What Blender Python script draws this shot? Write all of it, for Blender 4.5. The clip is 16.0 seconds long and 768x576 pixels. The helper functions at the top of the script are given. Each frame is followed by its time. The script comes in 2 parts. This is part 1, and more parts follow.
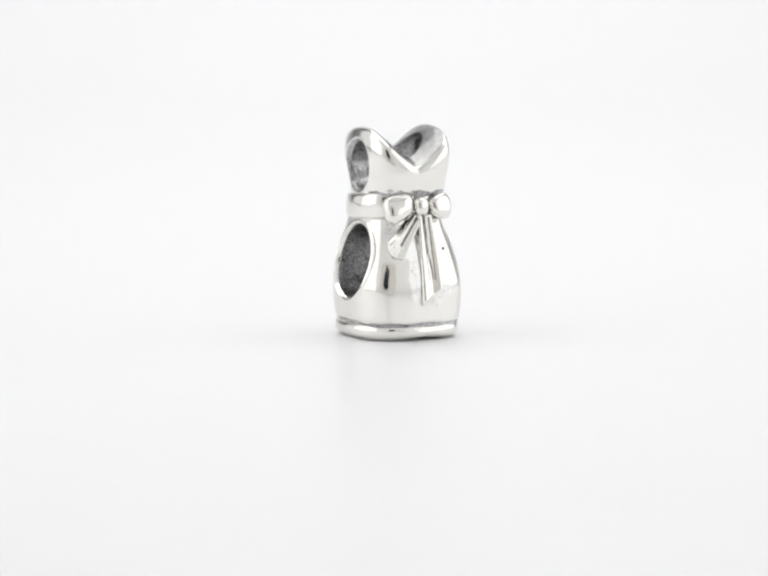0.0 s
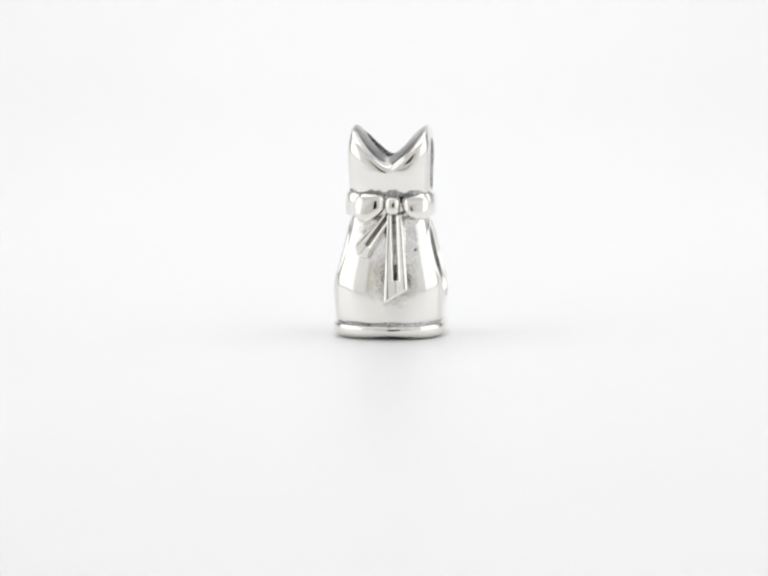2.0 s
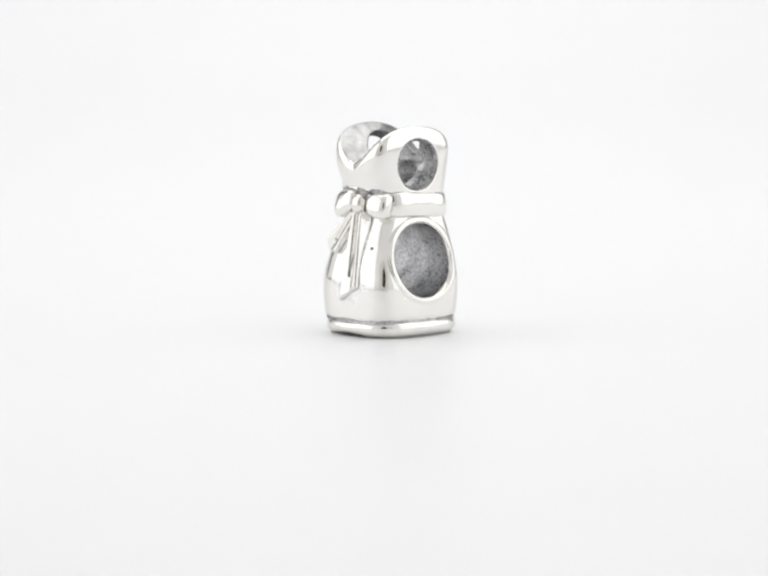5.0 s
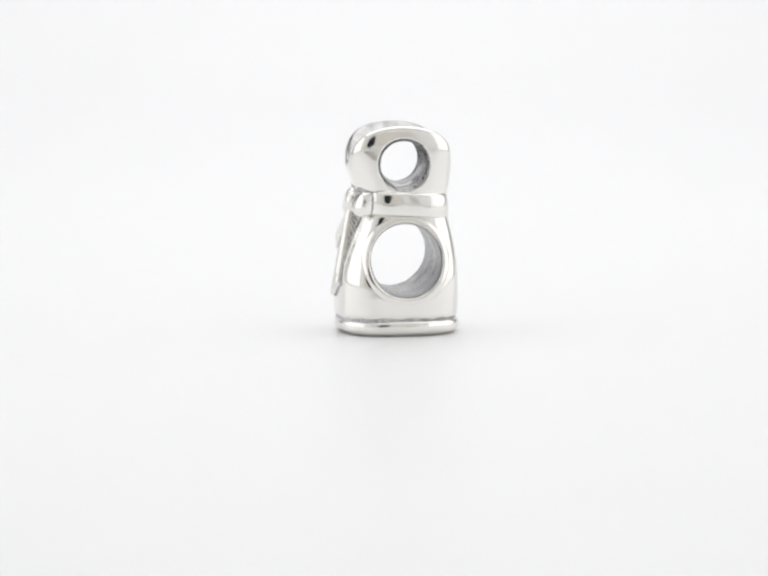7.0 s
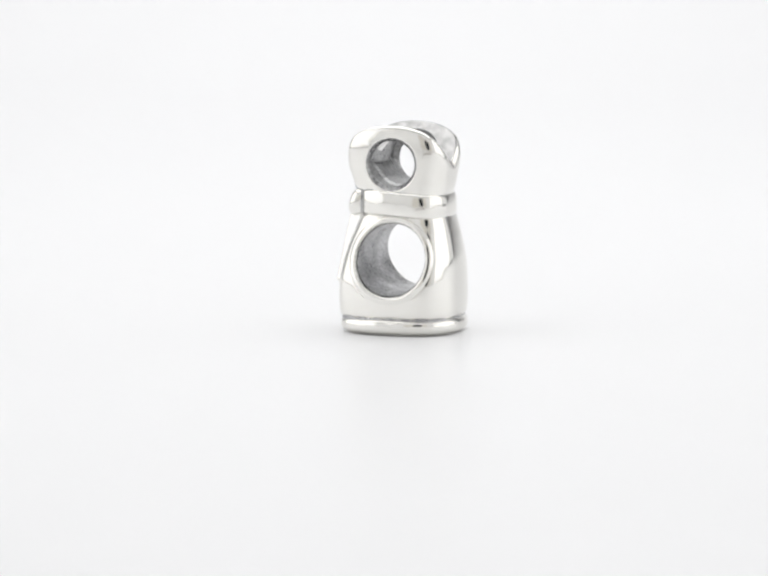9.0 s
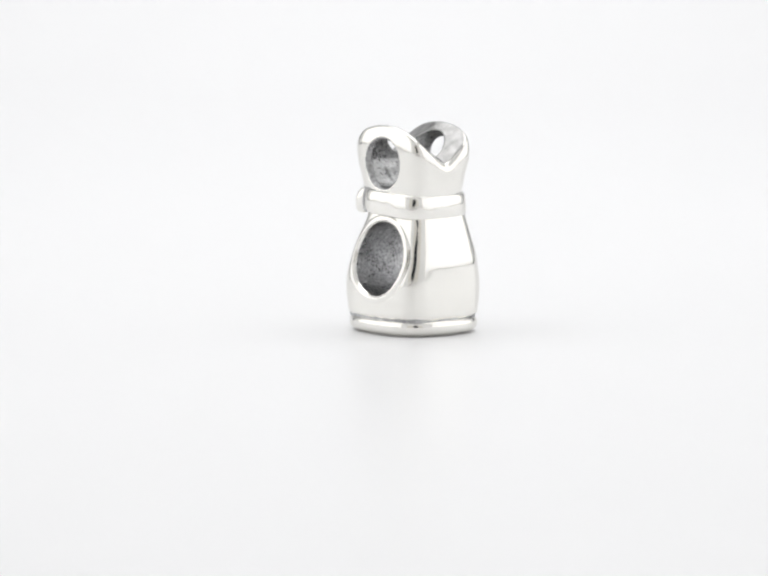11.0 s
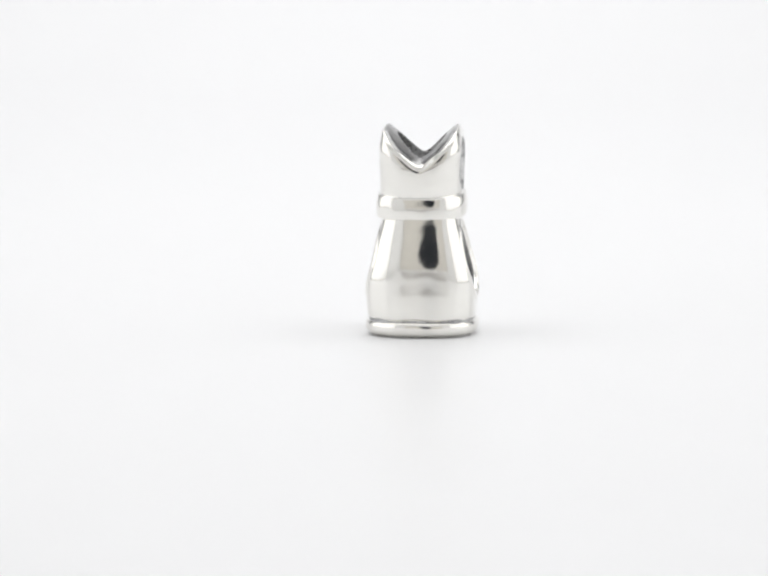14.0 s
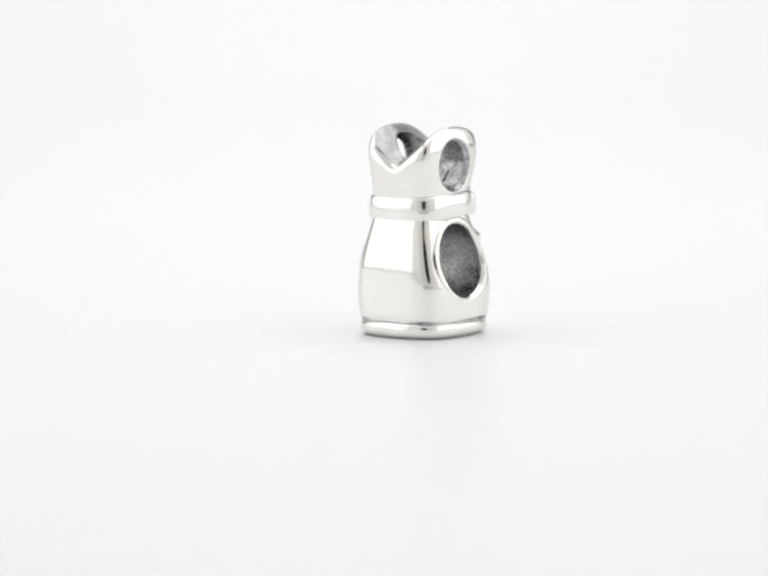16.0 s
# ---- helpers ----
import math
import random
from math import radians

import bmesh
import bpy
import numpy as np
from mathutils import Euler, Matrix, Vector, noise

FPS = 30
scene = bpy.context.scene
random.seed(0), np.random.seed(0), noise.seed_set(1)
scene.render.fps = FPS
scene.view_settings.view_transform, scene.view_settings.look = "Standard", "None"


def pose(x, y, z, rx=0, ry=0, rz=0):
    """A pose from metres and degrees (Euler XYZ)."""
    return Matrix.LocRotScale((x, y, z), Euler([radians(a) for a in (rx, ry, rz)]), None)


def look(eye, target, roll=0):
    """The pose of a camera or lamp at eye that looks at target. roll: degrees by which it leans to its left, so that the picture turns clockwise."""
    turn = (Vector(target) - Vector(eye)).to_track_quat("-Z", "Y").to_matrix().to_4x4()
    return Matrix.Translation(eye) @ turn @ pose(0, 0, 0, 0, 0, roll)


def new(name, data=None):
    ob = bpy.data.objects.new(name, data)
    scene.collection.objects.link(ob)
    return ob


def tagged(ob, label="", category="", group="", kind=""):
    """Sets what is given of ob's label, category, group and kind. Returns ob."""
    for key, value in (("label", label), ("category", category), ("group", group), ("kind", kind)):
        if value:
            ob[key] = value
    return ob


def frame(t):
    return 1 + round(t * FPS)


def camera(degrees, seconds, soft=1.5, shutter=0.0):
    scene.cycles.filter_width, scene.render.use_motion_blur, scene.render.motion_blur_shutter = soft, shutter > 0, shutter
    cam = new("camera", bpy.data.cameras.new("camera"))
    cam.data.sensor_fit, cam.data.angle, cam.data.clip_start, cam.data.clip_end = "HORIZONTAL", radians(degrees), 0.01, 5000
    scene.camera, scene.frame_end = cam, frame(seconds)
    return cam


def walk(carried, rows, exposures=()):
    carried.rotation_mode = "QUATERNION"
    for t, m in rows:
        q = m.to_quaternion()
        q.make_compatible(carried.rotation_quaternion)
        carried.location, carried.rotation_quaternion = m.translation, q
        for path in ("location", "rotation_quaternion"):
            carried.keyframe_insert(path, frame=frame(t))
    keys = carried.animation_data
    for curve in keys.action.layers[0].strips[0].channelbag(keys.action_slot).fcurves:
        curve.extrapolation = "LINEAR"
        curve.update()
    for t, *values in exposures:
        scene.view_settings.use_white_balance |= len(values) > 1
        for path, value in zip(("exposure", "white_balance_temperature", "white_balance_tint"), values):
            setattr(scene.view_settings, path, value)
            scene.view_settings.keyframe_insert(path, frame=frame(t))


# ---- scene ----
U = 0.029e-3            # one modelling unit in metres: the bead's hole is then 4.4 mm wide
TILT = 7.09             # degrees by which the lens looks down
DIST = 8000.0           # from the lens to the turning axis, in units
SIDE = 46.4             # the axis lies this far to the right of the lens's line
HIGH = 90.0             # height at which the lens's line meets the axis
SPIN, FACING = 15.05, 1.69   # degrees a second; second at which the bow faces the lens

cam = camera(2 * math.degrees(math.atan(784 / DIST)), 16.0, soft=2.5)
EYE = (-SIDE * U, -DIST * math.cos(radians(TILT)) * U, (HIGH + DIST * math.sin(radians(TILT))) * U)
walk(cam, [(0.0, pose(*EYE, 90 - TILT)), (16.0, pose(*EYE, 90 - TILT))], exposures=[(0.0, 0.0), (16.0, 0.0)])


# ---- world and lamps: a small white photo tent ----
world = bpy.data.worlds.new("room")
world.use_nodes = True
world.node_tree.nodes["Background"].inputs[0].default_value = (0.55, 0.6, 0.7, 1)
world.node_tree.nodes["Background"].inputs[1].default_value = 0.05
scene.world = world


def softbox(name, eye, target, sx, sy, watts, colour=(1, 1, 1)):
    data = bpy.data.lights.new(name, "AREA")
    data.shape, data.size, data.size_y, data.energy, data.color = "RECTANGLE", sx, sy, watts, colour
    ob = new(name, data)
    ob.matrix_world = look(eye, target)
    return ob


softbox("ceiling_softbox", (0, 0.105, 0.285), (0, 0.106, 0), 0.40, 0.33, 0.505)
softbox("side_softbox", (-0.240, -0.03, 0.14), (0, -0.03, 0.139), 0.44, 0.27, 0.211)
softbox("side_softbox", (0.240, -0.03, 0.14), (0, -0.03, 0.139), 0.44, 0.27, 0.211)


# ---- materials ----
def material(name, colour, rough, metal=0.0, spread=0.0, grain=400.0, bump=0.0, rough_spread=0.0, coat=0.0):
    m = bpy.data.materials.new(name)
    m.use_nodes = True
    nt = m.node_tree
    b = nt.nodes["Principled BSDF"]
    b.inputs["Roughness"].default_value = rough
    b.inputs["Metallic"].default_value = metal
    b.inputs["Coat Weight"].default_value = coat
    b.inputs["Coat Roughness"].default_value = 0.12
    co = nt.nodes.new("ShaderNodeTexCoord")
    fine = nt.nodes.new("ShaderNodeTexNoise")
    fine.inputs["Scale"].default_value, fine.inputs["Detail"].default_value = grain, 6
    wide = nt.nodes.new("ShaderNodeTexNoise")
    wide.inputs["Scale"].default_value, wide.inputs["Detail"].default_value = grain / 9, 3
    for n in (fine, wide):
        nt.links.new(co.outputs["Object"], n.inputs["Vector"])
    mix = nt.nodes.new("ShaderNodeMath")
    mix.operation = "MULTIPLY"
    nt.links.new(fine.outputs["Fac"], mix.inputs[0])
    nt.links.new(wide.outputs["Fac"], mix.inputs[1])
    ramp = nt.nodes.new("ShaderNodeMapRange")
    ramp.inputs["From Min"].default_value, ramp.inputs["From Max"].default_value = 0.12, 0.40
    nt.links.new(mix.outputs[0], ramp.inputs["Value"])
    tone = nt.nodes.new("ShaderNodeMix")
    tone.data_type = "RGBA"
    tone.inputs["A"].default_value = (*[c * (1 - spread) for c in colour], 1)
    tone.inputs["B"].default_value = (*[min(1, c * (1 + spread)) for c in colour], 1)
    nt.links.new(ramp.outputs["Result"], tone.inputs["Factor"])
    nt.links.new(tone.outputs["Result"], b.inputs["Base Color"])
    if rough_spread:
        rr = nt.nodes.new("ShaderNodeMapRange")
        rr.inputs["To Min"].default_value, rr.inputs["To Max"].default_value = rough, rough + rough_spread
        nt.links.new(ramp.outputs["Result"], rr.inputs["Value"])
        nt.links.new(rr.outputs["Result"], b.inputs["Roughness"])
    if bump:
        bp = nt.nodes.new("ShaderNodeBump")
        bp.inputs["Strength"].default_value, bp.inputs["Distance"].default_value = 1.0, bump
        nt.links.new(fine.outputs["Fac"], bp.inputs["Height"])
        nt.links.new(bp.outputs["Normal"], b.inputs["Normal"])
    return m


SILVER = material("polished_silver", (0.862, 0.85, 0.812), 0.07, 1.0, 0.02, 900, 2.0e-6, 0.06)
# dark tone for oxidised seams and for what the bead hole reflects
DARK_SILVER = material("dark_cast_silver", (0.45, 0.45, 0.455), 0.22, 1.0, 0.65, 6500, 42e-6, 0.3)
BORE_SILVER = material("brushed_cast_silver", (0.40, 0.40, 0.40), 0.2, 1.0, 0.5, 5200, 30e-6, 0.25)
ROUGH_SILVER = material("unpolished_cast_silver", (0.86, 0.85, 0.82), 0.05, 1.0, 0.2, 6200, 17e-6, 0.05)
# polished cut of the neckline, its dark reflections put into a grey colour
GREYED_SILVER = material("greyed_silver", (0.38, 0.377, 0.372), 0.12, 1.0, 0.3, 1700, 14e-6, 0.12)
ACRYLIC = material("white_acrylic", (0.868, 0.869, 0.876), 0.34, 0.0, 0.006, 60, 0.0, 0.06)
FABRIC = material("white_tent_fabric", (0.88, 0.88, 0.88), 0.8, 0.0, 0.01, 500, 4e-5)
# for the added rear panels that the charm's edges mirror
GREY = material("grey_edge_card", (0.33, 0.33, 0.335), 0.9, 0.0, 0.03, 500, 4e-5)
CARD_GREY = material("warm_grey_card", (0.47, 0.445, 0.425), 0.9, 0.0, 0.03, 500, 4e-5)
CURTAIN = material("warm_grey_curtain", (0.76, 0.735, 0.685), 0.85, 0.0, 0.03, 500, 4e-5)


def mesh_object(name, verts, faces, mat, parent=None, label=""):
    me = bpy.data.meshes.new(name)
    me.from_pydata(verts, [], faces)
    me.materials.append(mat)
    me.polygons.foreach_set("use_smooth", [True] * len(me.polygons))
    me.update()
    ob = new(name, me)
    if parent:
        ob.parent = parent
    return tagged(ob, label)


# ---- the tent: one white sheet swept up behind, side walls, ceiling, front curtain with a slot ----
def sweep_sheet():
    line = [(-0.30, 0.0)] + [(-0.30 + 0.02 * i, 0.0) for i in range(1, 23)]
    y0, r = 0.15, 0.12
    line += [(y0 + r * math.sin(radians(a)), r - r * math.cos(radians(a))) for a in range(6, 91, 6)]
    line += [(y0 + r, 0.12 + 0.03 * i) for i in range(1, 7)]
    n = len(line)
    verts, faces = [], []
    for x in (-0.25, 0.25):
        verts += [(x, y, z) for y, z in line]
    for x in (-0.25, 0.25):
        off = []
        for i, (y, z) in enumerate(line):
            a, b = line[max(i - 1, 0)], line[min(i + 1, n - 1)]
            d = Vector((b[0] - a[0], b[1] - a[1])).normalized()
            off.append((x, y + d.y * 0.003, z - d.x * 0.003))
        verts += off
    for i in range(n - 1):
        faces.append((i, n + i, n + i + 1, i + 1))
        faces.append((2 * n + i, 2 * n + i + 1, 3 * n + i + 1, 3 * n + i))
        faces.append((i, i + 1, 2 * n + i + 1, 2 * n + i))
        faces.append((n + i, 3 * n + i, 3 * n + i + 1, n + i + 1))
    faces += [(0, 2 * n, 3 * n, n), (n - 1, 2 * n - 1, 4 * n - 1, 3 * n - 1)]
    ob = mesh_object("floor", verts, faces, ACRYLIC)
    return tagged(ob, "seamless glossy white sheet swept up behind", "floor", kind="structure")


def slab(name, lo, hi, mat, label):
    bm = bmesh.new()
    bmesh.ops.create_cube(bm, size=1)
    for v in bm.verts:
        v.co = Vector([lo[k] + (v.co[k] + 0.5) * (hi[k] - lo[k]) for k in range(3)])
    me = bpy.data.meshes.new(name)
    bm.to_mesh(me)
    bm.free()
    me.materials.append(mat)
    return tagged(new(name, me), label, name.split("_")[0], kind="structure")


def pierced_sheet(name, y, outer, hole, round_end, mat, label):
    """An upright sheet, outer = (x0, x1, z0, z1), with an opening of half width, low and high edge about the lens's line."""
    cx, (half, low, top), (x0, x1, z0, z1) = EYE[0], hole, outer
    steps = [math.pi * i / 24 for i in range(25)]
    bulge = half if round_end else 0
    xs = [cx - half * math.cos(a) for a in steps]
    rows = [(x, z0, low - bulge * math.sin(a), top + bulge * math.sin(a), z1) for x, a in zip(xs, steps)]
    cols = [(x0, z0, low, top, z1)] + rows + [(x1, z0, low, top, z1)]
    bm = bmesh.new()
    grid = [[bm.verts.new((c[0], y, z)) for z in c[1:]] for c in cols]
    for i in range(len(grid) - 1):
        for k in range(3):
            if k != 1 or i in (0, len(grid) - 2):
                bm.faces.new((grid[i][k], grid[i + 1][k], grid[i + 1][k + 1], grid[i][k + 1]))
    made = bmesh.ops.extrude_face_region(bm, geom=bm.faces[:])
    bmesh.ops.translate(bm, vec=(0, -0.002, 0), verts=[v for v in made["geom"] if isinstance(v, bmesh.types.BMVert)])
    bmesh.ops.recalc_face_normals(bm, faces=bm.faces[:])
    me = bpy.data.meshes.new(name)
    bm.to_mesh(me)
    bm.free()
    me.materials.append(mat)
    return tagged(new(name, me), label, "wall", kind="structure")


FLAP = (0.110, 0.010, 0.150)     # the grey flap in the tent's front: half width, low, high
SLOT = (0.040, 0.054, 0.100)     # the lens slot in the flap
sweep_sheet()
for name, x in (("wall_left", -0.256), ("wall_right", 0.251)):
    slab(name, (x, -0.30, -0.003), (x + 0.005, 0.12, 0.30), FABRIC, "white fabric side of the photo tent")
    # rear panel added out of view, so silver edges reflect dark lines
    slab(name + "_rear", (x, 0.121, -0.003), (x + 0.005, 0.28, 0.30), GREY, "unseen grey panel added towards the backdrop to darken edge reflections")
slab("ceiling", (-0.256, -0.30, 0.301), (0.256, 0.28, 0.306), FABRIC, "white fabric top of the photo tent")
pierced_sheet("wall_front", -0.255, (-0.25, 0.25, 0.0005, 0.30), FLAP, False, FABRIC, "white fabric front of the photo tent")
pierced_sheet("wall_flap", -0.261, (EYE[0] - 0.118, EYE[0] + 0.118, 0.0005, 0.158), SLOT, True, CURTAIN, "warm grey front flap with a lens slot")
# added below the view, so the lower skirt reflects a grey patch
slab("mat", (EYE[0] - 0.034, -0.170, 0.0005), (EYE[0] + 0.034, -0.092, 0.0014), CARD_GREY, "unseen warm grey card added under the lens for its reflection in the skirt")


# ---- rounded cast shapes from distance fields ----
def smax(a, b, k):
    h = np.maximum(k - np.abs(a - b), 0) / k
    return np.maximum(a, b) + h * h * k / 4


def smin(a, b, k):
    return -smax(-a, -b, k)


def cast(name, field, lo, hi, step, mat, parent, label="", mats=None, pick=None):
    """A mesh part on the zero surface of field(x, y, z), in units about the charm's foot."""
    lo, hi = np.array(lo, float), np.array(hi, float)
    n = np.ceil((hi - lo) / step).astype(int) + 1
    ax = [lo[k] + step * np.arange(n[k]) for k in range(3)]
    f = field(*np.meshgrid(*ax, indexing="ij"))
    s = f < 0
    cells = [s[i:n[0] - 1 + i, j:n[1] - 1 + j, k:n[2] - 1 + k] for i in (0, 1) for j in (0, 1) for k in (0, 1)]
    count = sum(c.astype(np.int8) for c in cells)
    act = (count > 0) & (count < 8)
    ids = np.full(act.shape, -1)
    ids[act] = np.arange(act.sum())
    base = np.argwhere(act)
    acc, num = np.zeros((len(base), 3)), np.zeros(len(base))
    for axis in range(3):
        for o in ((0, 0), (0, 1), (1, 0), (1, 1)):
            a = np.insert(np.array(o), axis, 0)
            b = a.copy()
            b[axis] = 1
            fa, fb = f[tuple((base + a).T)], f[tuple((base + b).T)]
            cross = (fa < 0) != (fb < 0)
            w = np.where(cross, fa / np.where(cross, fa - fb, 1), 0)
            p = (base + a).astype(float)
            p[:, axis] += w
            acc[cross] += p[cross]
            num += cross
    pts = lo + step * acc / num[:, None]
    for _ in range(4):
        v = field(*pts.T)
        g = np.stack([(field(*(pts + d).T) - field(*(pts - d).T)) / 0.5 for d in np.eye(3) * 0.25], 1)
        move = -g * (v / np.maximum((g * g).sum(1), 0.05))[:, None]
        pts = pts + np.clip(move, -0.6 * step, 0.6 * step)
    quads = []
    for axis in range(3):
        u, w = [k for k in range(3) if k != axis]
        a = np.take(s, np.arange(n[axis] - 1), axis)
        b = np.take(s, np.arange(1, n[axis]), axis)
        e = np.argwhere(a != b)
        e = e[(e[:, u] > 0) & (e[:, w] > 0) & (e[:, u] < n[u] - 1) & (e[:, w] < n[w] - 1)]
        up = a[tuple(e.T)]
        q = []
        for du, dw in ((1, 1), (0, 1), (0, 0), (1, 0)):
            c = e.copy()
            c[:, u] -= du
            c[:, w] -= dw
            q.append(ids[tuple(c.T)])
        q = np.stack(q, 1)
        flip = up if axis == 1 else ~up
        q[flip] = q[flip][:, ::-1]
        quads.append(q)
    quads = np.concatenate(quads)
    me = bpy.data.meshes.new(name)
    me.from_pydata((pts * U).tolist(), [], quads.tolist())
    me.materials.append(mat)
    if pick is not None:
        for extra in mats:
            me.materials.append(extra)
        mid = pts[quads].mean(1)
        me.polygons.foreach_set("material_index", pick(*mid.T).astype(int).tolist())
    me.polygons.foreach_set("use_smooth", [True] * len(me.polygons))
    me.update()
    ob = new(name, me)
    ob.parent = parent
    return tagged(ob, label)


def smooth_table(z, zs, vs):
    """A soft curve through a short table."""
    fine = np.linspace(zs[0] - 20, zs[-1] + 20, 400)
    v = np.interp(fine, zs, vs)
    k = np.hanning(31)
    pad = np.concatenate([np.full(15, v[0]), v, np.full(15, v[-1])])
    return np.interp(z, fine, np.convolve(pad, k / k.sum(), "valid"))


def oval(x, y, a, b, n=4.5, flat=0.65):
    """A section with flat flanks and gently rounded front and back; about the distance near its edge."""
    u, v = np.abs(x / a) + 1e-6, np.abs(y / b) + 1e-6
    slope = np.sqrt(((2 * (1 - flat) * u + 4 * flat * u ** 3) / a) ** 2 + (n * v ** (n - 1) / b) ** 2)
    return ((1 - flat) * u ** 2 + flat * u ** 4 + v ** n - 1) / np.maximum(slope, 1 / a)


def waver(x, y, z, size):
    """The slight unevenness of hand-finished casting."""
    return size * (np.sin(x / 17 + z / 23 + 1) * np.sin(y / 19 - z / 29) + 0.6 * np.sin(x / 8 - y / 11 + 2) * np.sin(z / 9 + y / 14))


HOLE_Z, HOLE_R = 148.0, 75.0
ARM_Z = 342.0


def skirt_loft(x, y, z):
    a = smooth_table(z, (15, 30, 70, 97, 121, 171, 221, 245), (101, 110, 112.2, 110.5, 106.8, 94.5, 80, 76))
    rear = smooth_table(z, (15, 30, 50, 65, 78, 90, 104, 118, 135, 150, 165, 190, 221, 245),
                        (114, 120.8, 122.2, 122.4, 122.2, 121.6, 121, 120.6, 119.8, 118.2, 115.7, 110.8, 103, 96))
    fore = smooth_table(z, (15, 30, 50, 65, 78, 90, 104, 118, 135, 150, 165, 190, 221, 245),
                        (120, 126.5, 127.3, 127.3, 127, 126.4, 125.2, 123.3, 119.7, 115.4, 110.3, 100.8, 86.5, 77))
    n = smooth_table(z, (15, 60, 110, 245), (3.2, 3.9, 5.2, 5.1))
    flat = smooth_table(z, (15, 60, 120, 170, 221, 245), (0.5, 0.5, 0.36, 0.45, 0.56, 0.6))
    return oval(x, y - (rear - fore) / 2, a, (rear + fore) / 2, n, flat)


def skirt(x, y, z):
    body = skirt_loft(x, y, z)
    away = np.sqrt((y - 3) ** 2 + (z - HOLE_Z) ** 2)
    boss = smax(away - HOLE_R - 12, body - 1.2 - 0.6 * ((y - 3) / 75) ** 2, 4)          # a broad flat ring stands proud round the hole
    f = smin(body, np.maximum(boss, 60 - np.abs(x)), 4)
    f = f + 0.45 * np.exp(-((away - HOLE_R - 14) / 2.2) ** 2) * (np.abs(x) > 60)
    f = smax(f, HOLE_R + 1.0 - away, 4)
    pit = np.maximum(np.hypot(x - 57, z - 176) - 2.8, np.maximum(-5 - body, y))
    f = np.maximum(f, -pit)
    ragged = 1.2 * np.sin(x / 13 + 1) + 0.8 * np.sin(y / 9)
    f = f + 2.4 * np.exp(-((z - 29 - ragged) / 3.0) ** 2)   # the groove over the hem
    f = smax(f, 16 - z, 6) + waver(x, y, z, 0.07)
    return smax(f, z - 240, 6)


def hole_rim(way):
    """The bright bevelled lip inside one mouth of the bead hole."""
    def f(x, y, z):
        away = np.sqrt((y - 3) ** 2 + (z - HOLE_Z) ** 2)
        body = skirt_loft(x, y, z)
        bevel = HOLE_R - 3 + np.clip((body + 8) * 0.45, 0, 4) - away
        ring = smax(smax(away - HOLE_R - 2.2, bevel, 2), np.abs(body + 4.5) - 4.5, 2)
        return np.maximum(ring, -way * x)
    return f


def skirt_finish(x, y, z):
    """0 polished, 1 oxidised in the seams and the pit, 2 left unpolished beside the long ribbon tail."""
    seam = (z < 30.5 + 1.2 * np.sin(x / 13 + 1) + np.sin(y / 5)) | (z > 239) | ((np.hypot(x - 57, z - 176) < 3.2) & (y < 0))
    ragged = 3 * np.sin(z / 7.3) + 2 * np.sin(z / 2.9 + 1) + 1.5 * np.sin(z / 1.3)
    by_tail = ((x > -28 + ragged) & (x < 2) & (z > 74) & (z < 186 + ragged)) | ((x > 36) & (x < 64 + ragged) & (z > 88) & (z < 222)) | ((np.abs(x - 19 - ragged) < 24) & (z > 63 + 5 * np.sin(x / 7)) & (z < 92))
    by_tail = by_tail | ((x > -60 + ragged) & (x < 0) & (z > 190 - 0.3 * x + ragged) & (z < 238))
    return np.where(seam, 1, np.where(by_tail & (y < 0), 2, 0))


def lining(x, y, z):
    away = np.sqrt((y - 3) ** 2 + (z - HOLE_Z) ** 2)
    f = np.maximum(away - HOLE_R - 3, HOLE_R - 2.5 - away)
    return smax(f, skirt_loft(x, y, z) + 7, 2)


def hem(x, y, z):
    edge = oval(x, y + 1, 115.0, 127.0, 2.7, 0.35) + waver(x, z, y, 0.35)
    lift = 4.2 * np.exp(-((x - 6) / 44) ** 2) * (y < 0)
    edge = edge + 0.035 * np.maximum(11 - z, 0) ** 2        # the underside is rounded in
    return smax(edge, np.abs(z - 10.8 - lift / 2) - 16.3 + lift, 13)


def worn_corner(x, y):
    """1 towards the corner of the section that is polished rounder than the others."""
    return (1 - np.tanh(x / 20)) * (1 + np.tanh((y - 10) / 20)) / 4


def belt(x, y, z):
    f = oval(x, y - 9, 91.0, 92.0, 3.4 - 1.0 * worn_corner(x, y)) + waver(x, y, z, 0.35)
    f = f - 1.0 + 0.0045 * (z - 256 + 0.06 * y) ** 2        # gently barrelled face
    return smax(f, np.abs(z - 261 + 0.06 * y) - 25.5, 9)


def arm_bore(x, z):
    """The armholes: bevelled mouths, a narrow neck, a wider hollow behind it and a low ledge in the middle."""
    d = np.abs(x)
    low = 1 / (1 + np.exp((z - ARM_Z + 8) / 4))
    hollow = 60 - low * (12 + 4.5 * (1 - np.tanh((d - 36) / 3)) / 2)
    neck = np.clip((d - 67) / 7, 0, 1)
    neck = neck * neck * (3 - 2 * neck)
    return hollow + (47 - hollow) * neck + np.maximum(d - 74, 0) * (0.62 + 0.12 * (x < 0))


def arm_away(x, y, z):
    """Distance from the armholes' line, which runs slightly askew."""
    return np.hypot(y - 4.5 * (1 - np.tanh(x / 25)), z - ARM_Z)


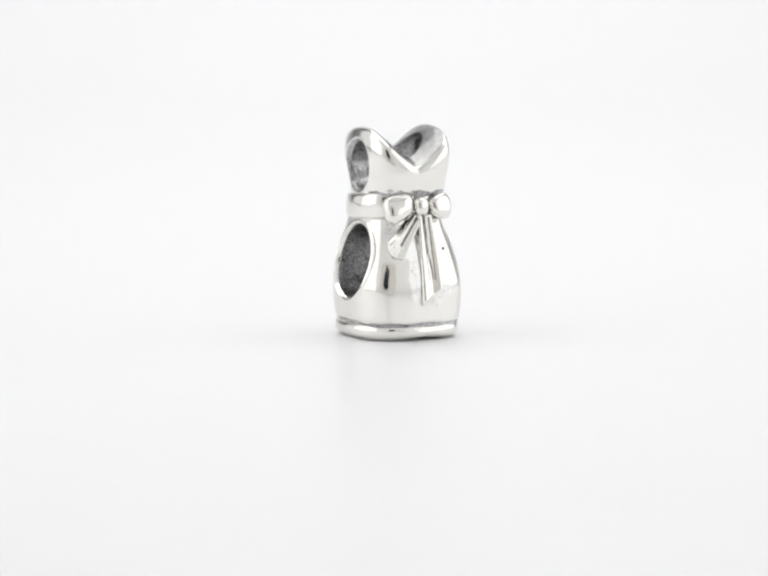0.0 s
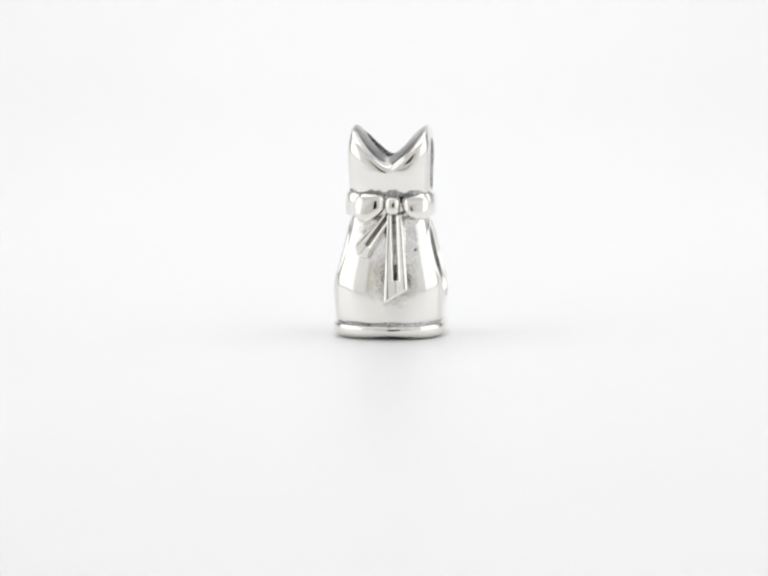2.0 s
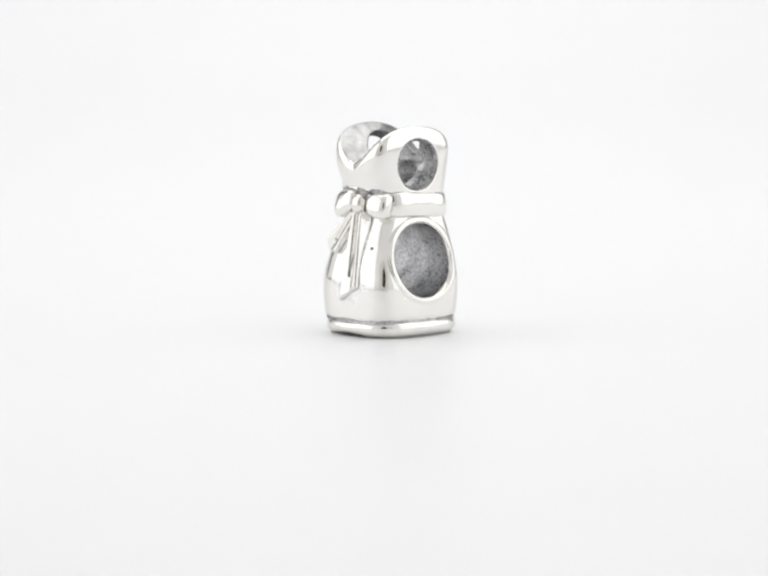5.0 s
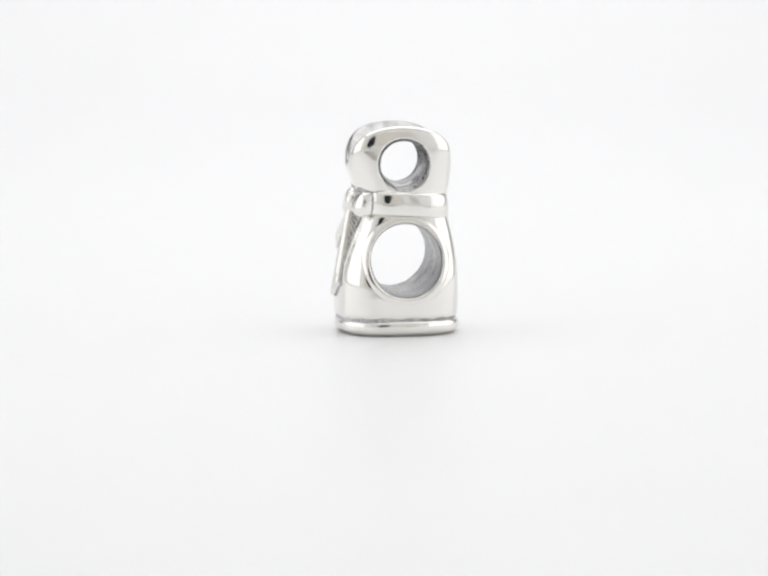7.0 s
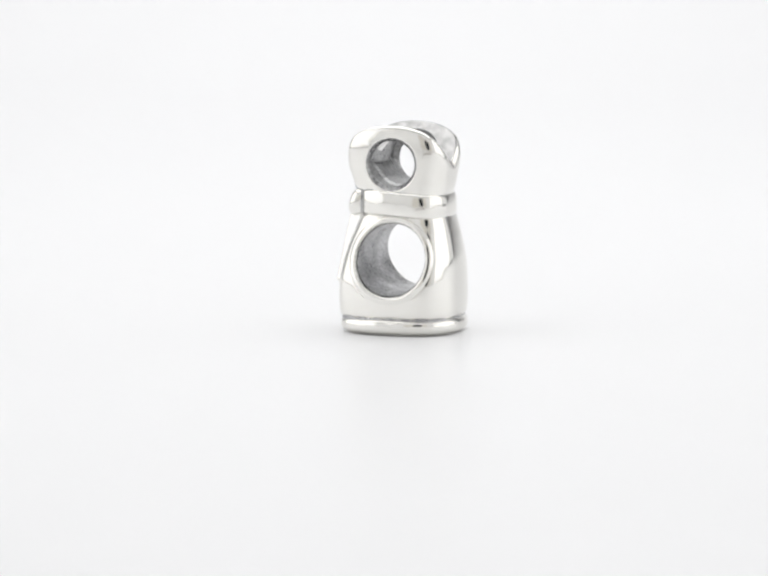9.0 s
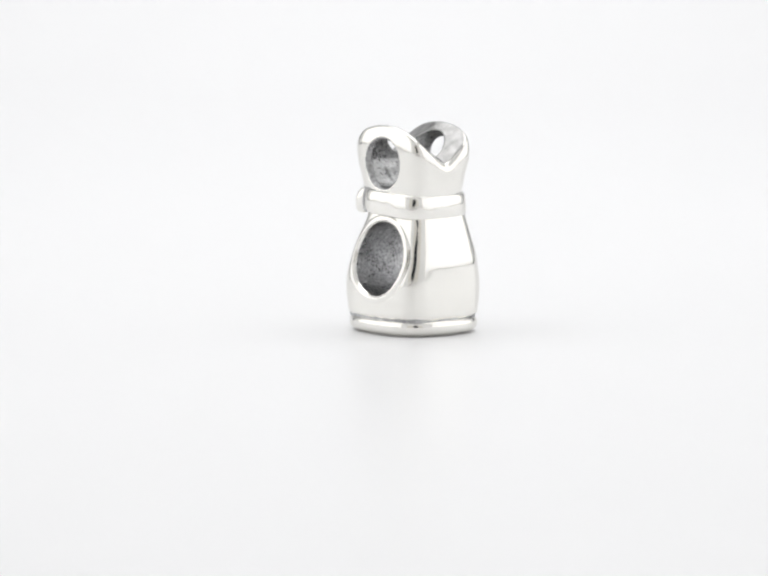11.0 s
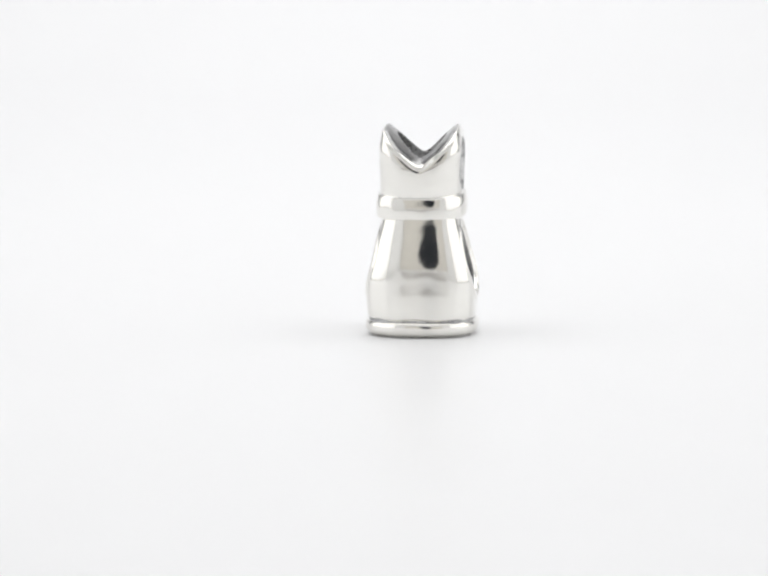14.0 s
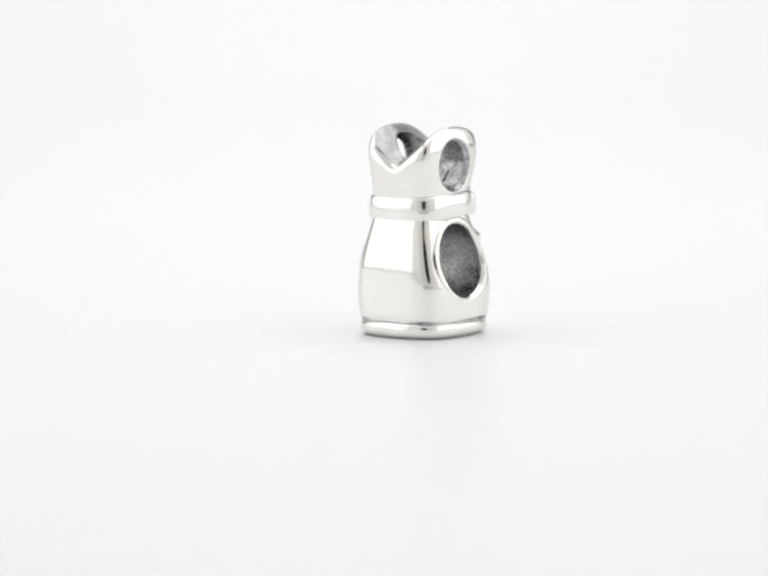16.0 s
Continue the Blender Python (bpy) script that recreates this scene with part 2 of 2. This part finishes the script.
def neckline(x, y, z):
    valley = 341 - 0.5 * np.tanh(y / 40) + 26 * (1 - np.minimum(np.abs(y) / 105, 1) ** 2)
    return (z - valley - 0.88 * (np.sqrt(x * x + 81) - 9)) / 1.33


def bodice_finish(x, y, z):
    """0 polished, 1 oxidised in the seam, 3 greyed for the reflections in the neckline's cut, 4 brushed in the
    armholes.
    """
    bore = arm_away(x, y, z) < arm_bore(x, z) + 1.5
    return np.where(bore, 4, np.where(z + 0.06 * y < 283.5 + (y < -40) * (4.5 + 2.5 * np.sin(x / 7) + np.sin(x / 3.1)), 1, np.where((neckline(x, y, z) > -4.2) & (np.abs(y) < 97), 3, 0)))


def bodice(x, y, z):
    xa = smooth_table(z, (275, 300, 350, 385, 408, 430), (83, 84, 85, 84, 81, 75))
    b = smooth_table(z, (275, 285, 300, 331, 400), (88, 92, 98.5, 105.5, 105.5))
    c = smooth_table(z, (275, 300, 331, 400), (8, 4.5, 0.5, 0.5))
    over = np.maximum(z - 331, 0) / 114
    front = 0.055 * x * (1 - np.tanh(y / 25)) / 2          # the front is cast slightly askew
    side = (np.abs((y + front - c) / b) ** 2.2 + over ** 2.2) ** (1 / 2.2)
    n = 3.3 + 3.7 / (1 + np.exp(-(z - 365) / 15)) - smooth_table(z, (275, 310, 350), (0.8, 0.6, 0)) * worn_corner(x, y)
    f = ((np.abs(x) / xa) ** n + side ** n) ** (1 / n) - 1
    f = f * 85 + waver(x, y, z, 0.13)
    for px, size in ((-44, 0.8), (48, 0.8)):     # gathers over the bow
        puff = np.sqrt(((x - px) / 19) ** 2 + ((y + 75) / 13) ** 2 + ((z - 291) / 9) ** 2) - size
        f = smin(f, puff * 9, 9)
    f = smax(f, 276 - z - 0.06 * y, 5)
    f = smax(f, neckline(x, y, z), 13)
    return smax(f, arm_bore(x, z) - arm_away(x, y, z), 4)


def knot(x, y, z):
    n = 2.7
    r = np.abs((x - 10) / 16) ** n + np.abs((y + 87 - 0.10 * (z - 264)) / 21) ** n + np.abs((z - 264) / 20) ** n
    return (r ** (1 / n) - 1) * 16


def loop_field(cx, cy, turn, half, droop, high):
    c, s = math.cos(radians(turn)), math.sin(radians(turn))
    way = 1 if cx > 10 else -1

    def f(x, y, z):
        lean = y - cy - 0.20 * (z - 263)
        u, v = (x - cx) * c + lean * s, -(x - cx) * s + lean * c
        out = np.clip(way * u / half, -1, 1)
        tall = high + 5 * out
        r = (np.abs(u / half) ** 2.7 + np.abs(v / 21) ** 2.7 + np.abs((z - 263 + droop * out) / tall) ** 2.7) ** (1 / 2.7)
        return (r - 1) * 17 + waver(x, y, z, 0.6)
    return f


def outline(corners, x, z):
    """How far (x, z) lies outside a ribbon's outline."""
    flat = None
    for (px, pz), (qx, qz) in zip(corners, corners[1:] + corners[:1]):
        ex, ez = qx - px, qz - pz
        h = ((x - px) * -ez + (z - pz) * ex) / math.hypot(ex, ez)
        flat = h if flat is None else smax(flat, h, 3)
    return flat


def tail_field(corners, mid_a, mid_b, spread):
    (ax, az), (bx, bz) = mid_a, mid_b
    dx, dz = bx - ax, bz - az
    d = math.hypot(dx, dz)

    def f(x, y, z):
        flat = outline(corners, x, z)
        fold = np.abs((x - ax) * dz - (z - az) * dx) / d
        along = ((x - ax) * dx + (z - az) * dz) / (d * d)
        front = -(y + 104 + (236 - z) * 0.185 + np.minimum(fold, 16) * 0.3 - 8 * np.exp(-(fold / 3.8) ** 2) * (along < 0.8))
        shell = -skirt_loft(x, y, z) - 5
        flat = flat - spread * np.clip(-front, 0, 24)     # the flanks spread towards the skirt
        return smax(smax(flat, front, 5), np.maximum(shell, y), 3)
    return f


def near_belt(x, y, z):
    return (belt(x, y, z) < 4.5) | (np.hypot((x - 10) / 18, (z - 264) / 23) < 1)


def tail_finish(corners, mid_a, mid_b):
    (ax, az), (bx, bz) = mid_a, mid_b
    dx, dz = bx - ax, bz - az
    d = math.hypot(dx, dz)

    def f(x, y, z):
        fold = np.abs((x - ax) * dz - (z - az) * dx) / d
        along = ((x - ax) * dx + (z - az) * dz) / (d * d)
        groove = (skirt_loft(x, y, z) < 2.4) | ((fold < 2.6 * (1 - 0.4 * along)) & (along < 0.8))
        return np.where(groove, 1, np.where(outline(corners, x, z) > 2.5, 2, 0))
    return f


def dress_charm():
    thing = tagged(new("dress_charm"), "polished silver dress-shaped bead charm with bow, standing on white acrylic", "charm")
    foot = (-31, -15)     # the charm stands this far off the turning axis

    RISE = 5.5           # the hem's underside then rests on the sheet

    def shifted(field):
        return lambda x, y, z: field(x - foot[0], y - foot[1], z - RISE)

    def put(name, field, lo, hi, step, parent, label="", mat=SILVER, dark=None, **more):
        lo = (lo[0] + foot[0], lo[1] + foot[1], lo[2] + RISE)
        hi = (hi[0] + foot[0], hi[1] + foot[1], hi[2] + RISE)
        if dark:
            more = {"mats": (DARK_SILVER, ROUGH_SILVER, GREYED_SILVER, BORE_SILVER), "pick": shifted(dark)}
        return cast(name, shifted(field), lo, hi, step, mat, parent, label, **more)

    body = put("skirt", skirt, (-118, -134, 10), (118, 134, 246), 1.6, thing, "flared polished silver skirt pierced from side to side",
               dark=skirt_finish)
    # rough cast bore; the dark it mirrors is put into its colour
    put("hole_lining", lining, (-110, -80, 66), (110, 86, 230), 1.7, body, "cast lining of the bead hole, its dark reflections put into the colour", DARK_SILVER)
    put("hole_rim", hole_rim(1), (40, -94, 50), (122, 100, 246), 1.5, body, "bright bevelled silver lip of the bead hole")
    put("hole_rim", hole_rim(-1), (-122, -94, 50), (-40, 100, 246), 1.5, body, "bright bevelled silver lip of the bead hole")
    put("hem", hem, (-118, -134, -9), (118, 134, 34), 1.7, thing, "rounded silver hem band")
    put("belt", belt, (-94, -90, 222), (94, 108, 300), 1.5, thing, "plain silver waist band")
    put("bodice", bodice, (-92, -112, 268), (92, 112, 452), 1.4, thing, "silver bodice with deep notched neckline and armholes",
        dark=bodice_finish)
    bow = put("bow", knot, (-10, -114, 240), (30, -60, 288), 0.9, thing, "round silver bow knot")
    put("bow_loop", loop_field(-35, -83, -6, 31, 6, 28.5), (-84, -118, 208), (8, -44, 305), 1.1, bow, "puffed silver bow loop", dark=near_belt)
    put("bow_loop", loop_field(56, -78, 15, 27, 2.5, 26), (16, -114, 226), (100, -34, 299), 1.1, bow, "puffed silver bow loop", dark=near_belt)
    short, short_fold = [(-4, 248), (6, 236), (-37, 161), (-59, 165), (-64, 188)], ((2, 246), (-52, 170))
    long, long_fold = [(1, 246), (28, 246), (42, 98), (-3, 71)], ((13, 246), (21, 84))
    put("ribbon_tail", tail_field(short, *short_fold, 0.08), (-70, -142, 154), (12, -50, 254), 1.1, bow, "short slanting silver ribbon tail", dark=tail_finish(short, *short_fold))
    put("ribbon_tail", tail_field(long, *long_fold, 0.25), (-10, -144, 62), (50, -50, 252), 1.1, bow, "long hanging silver ribbon tail", dark=tail_finish(long, *long_fold))
    return thing


charm = dress_charm()


def motions():
    walk(charm, [(t, pose(0, 0, 0, 0, 0, -SPIN * (t - FACING))) for t in range(17)])


motions()
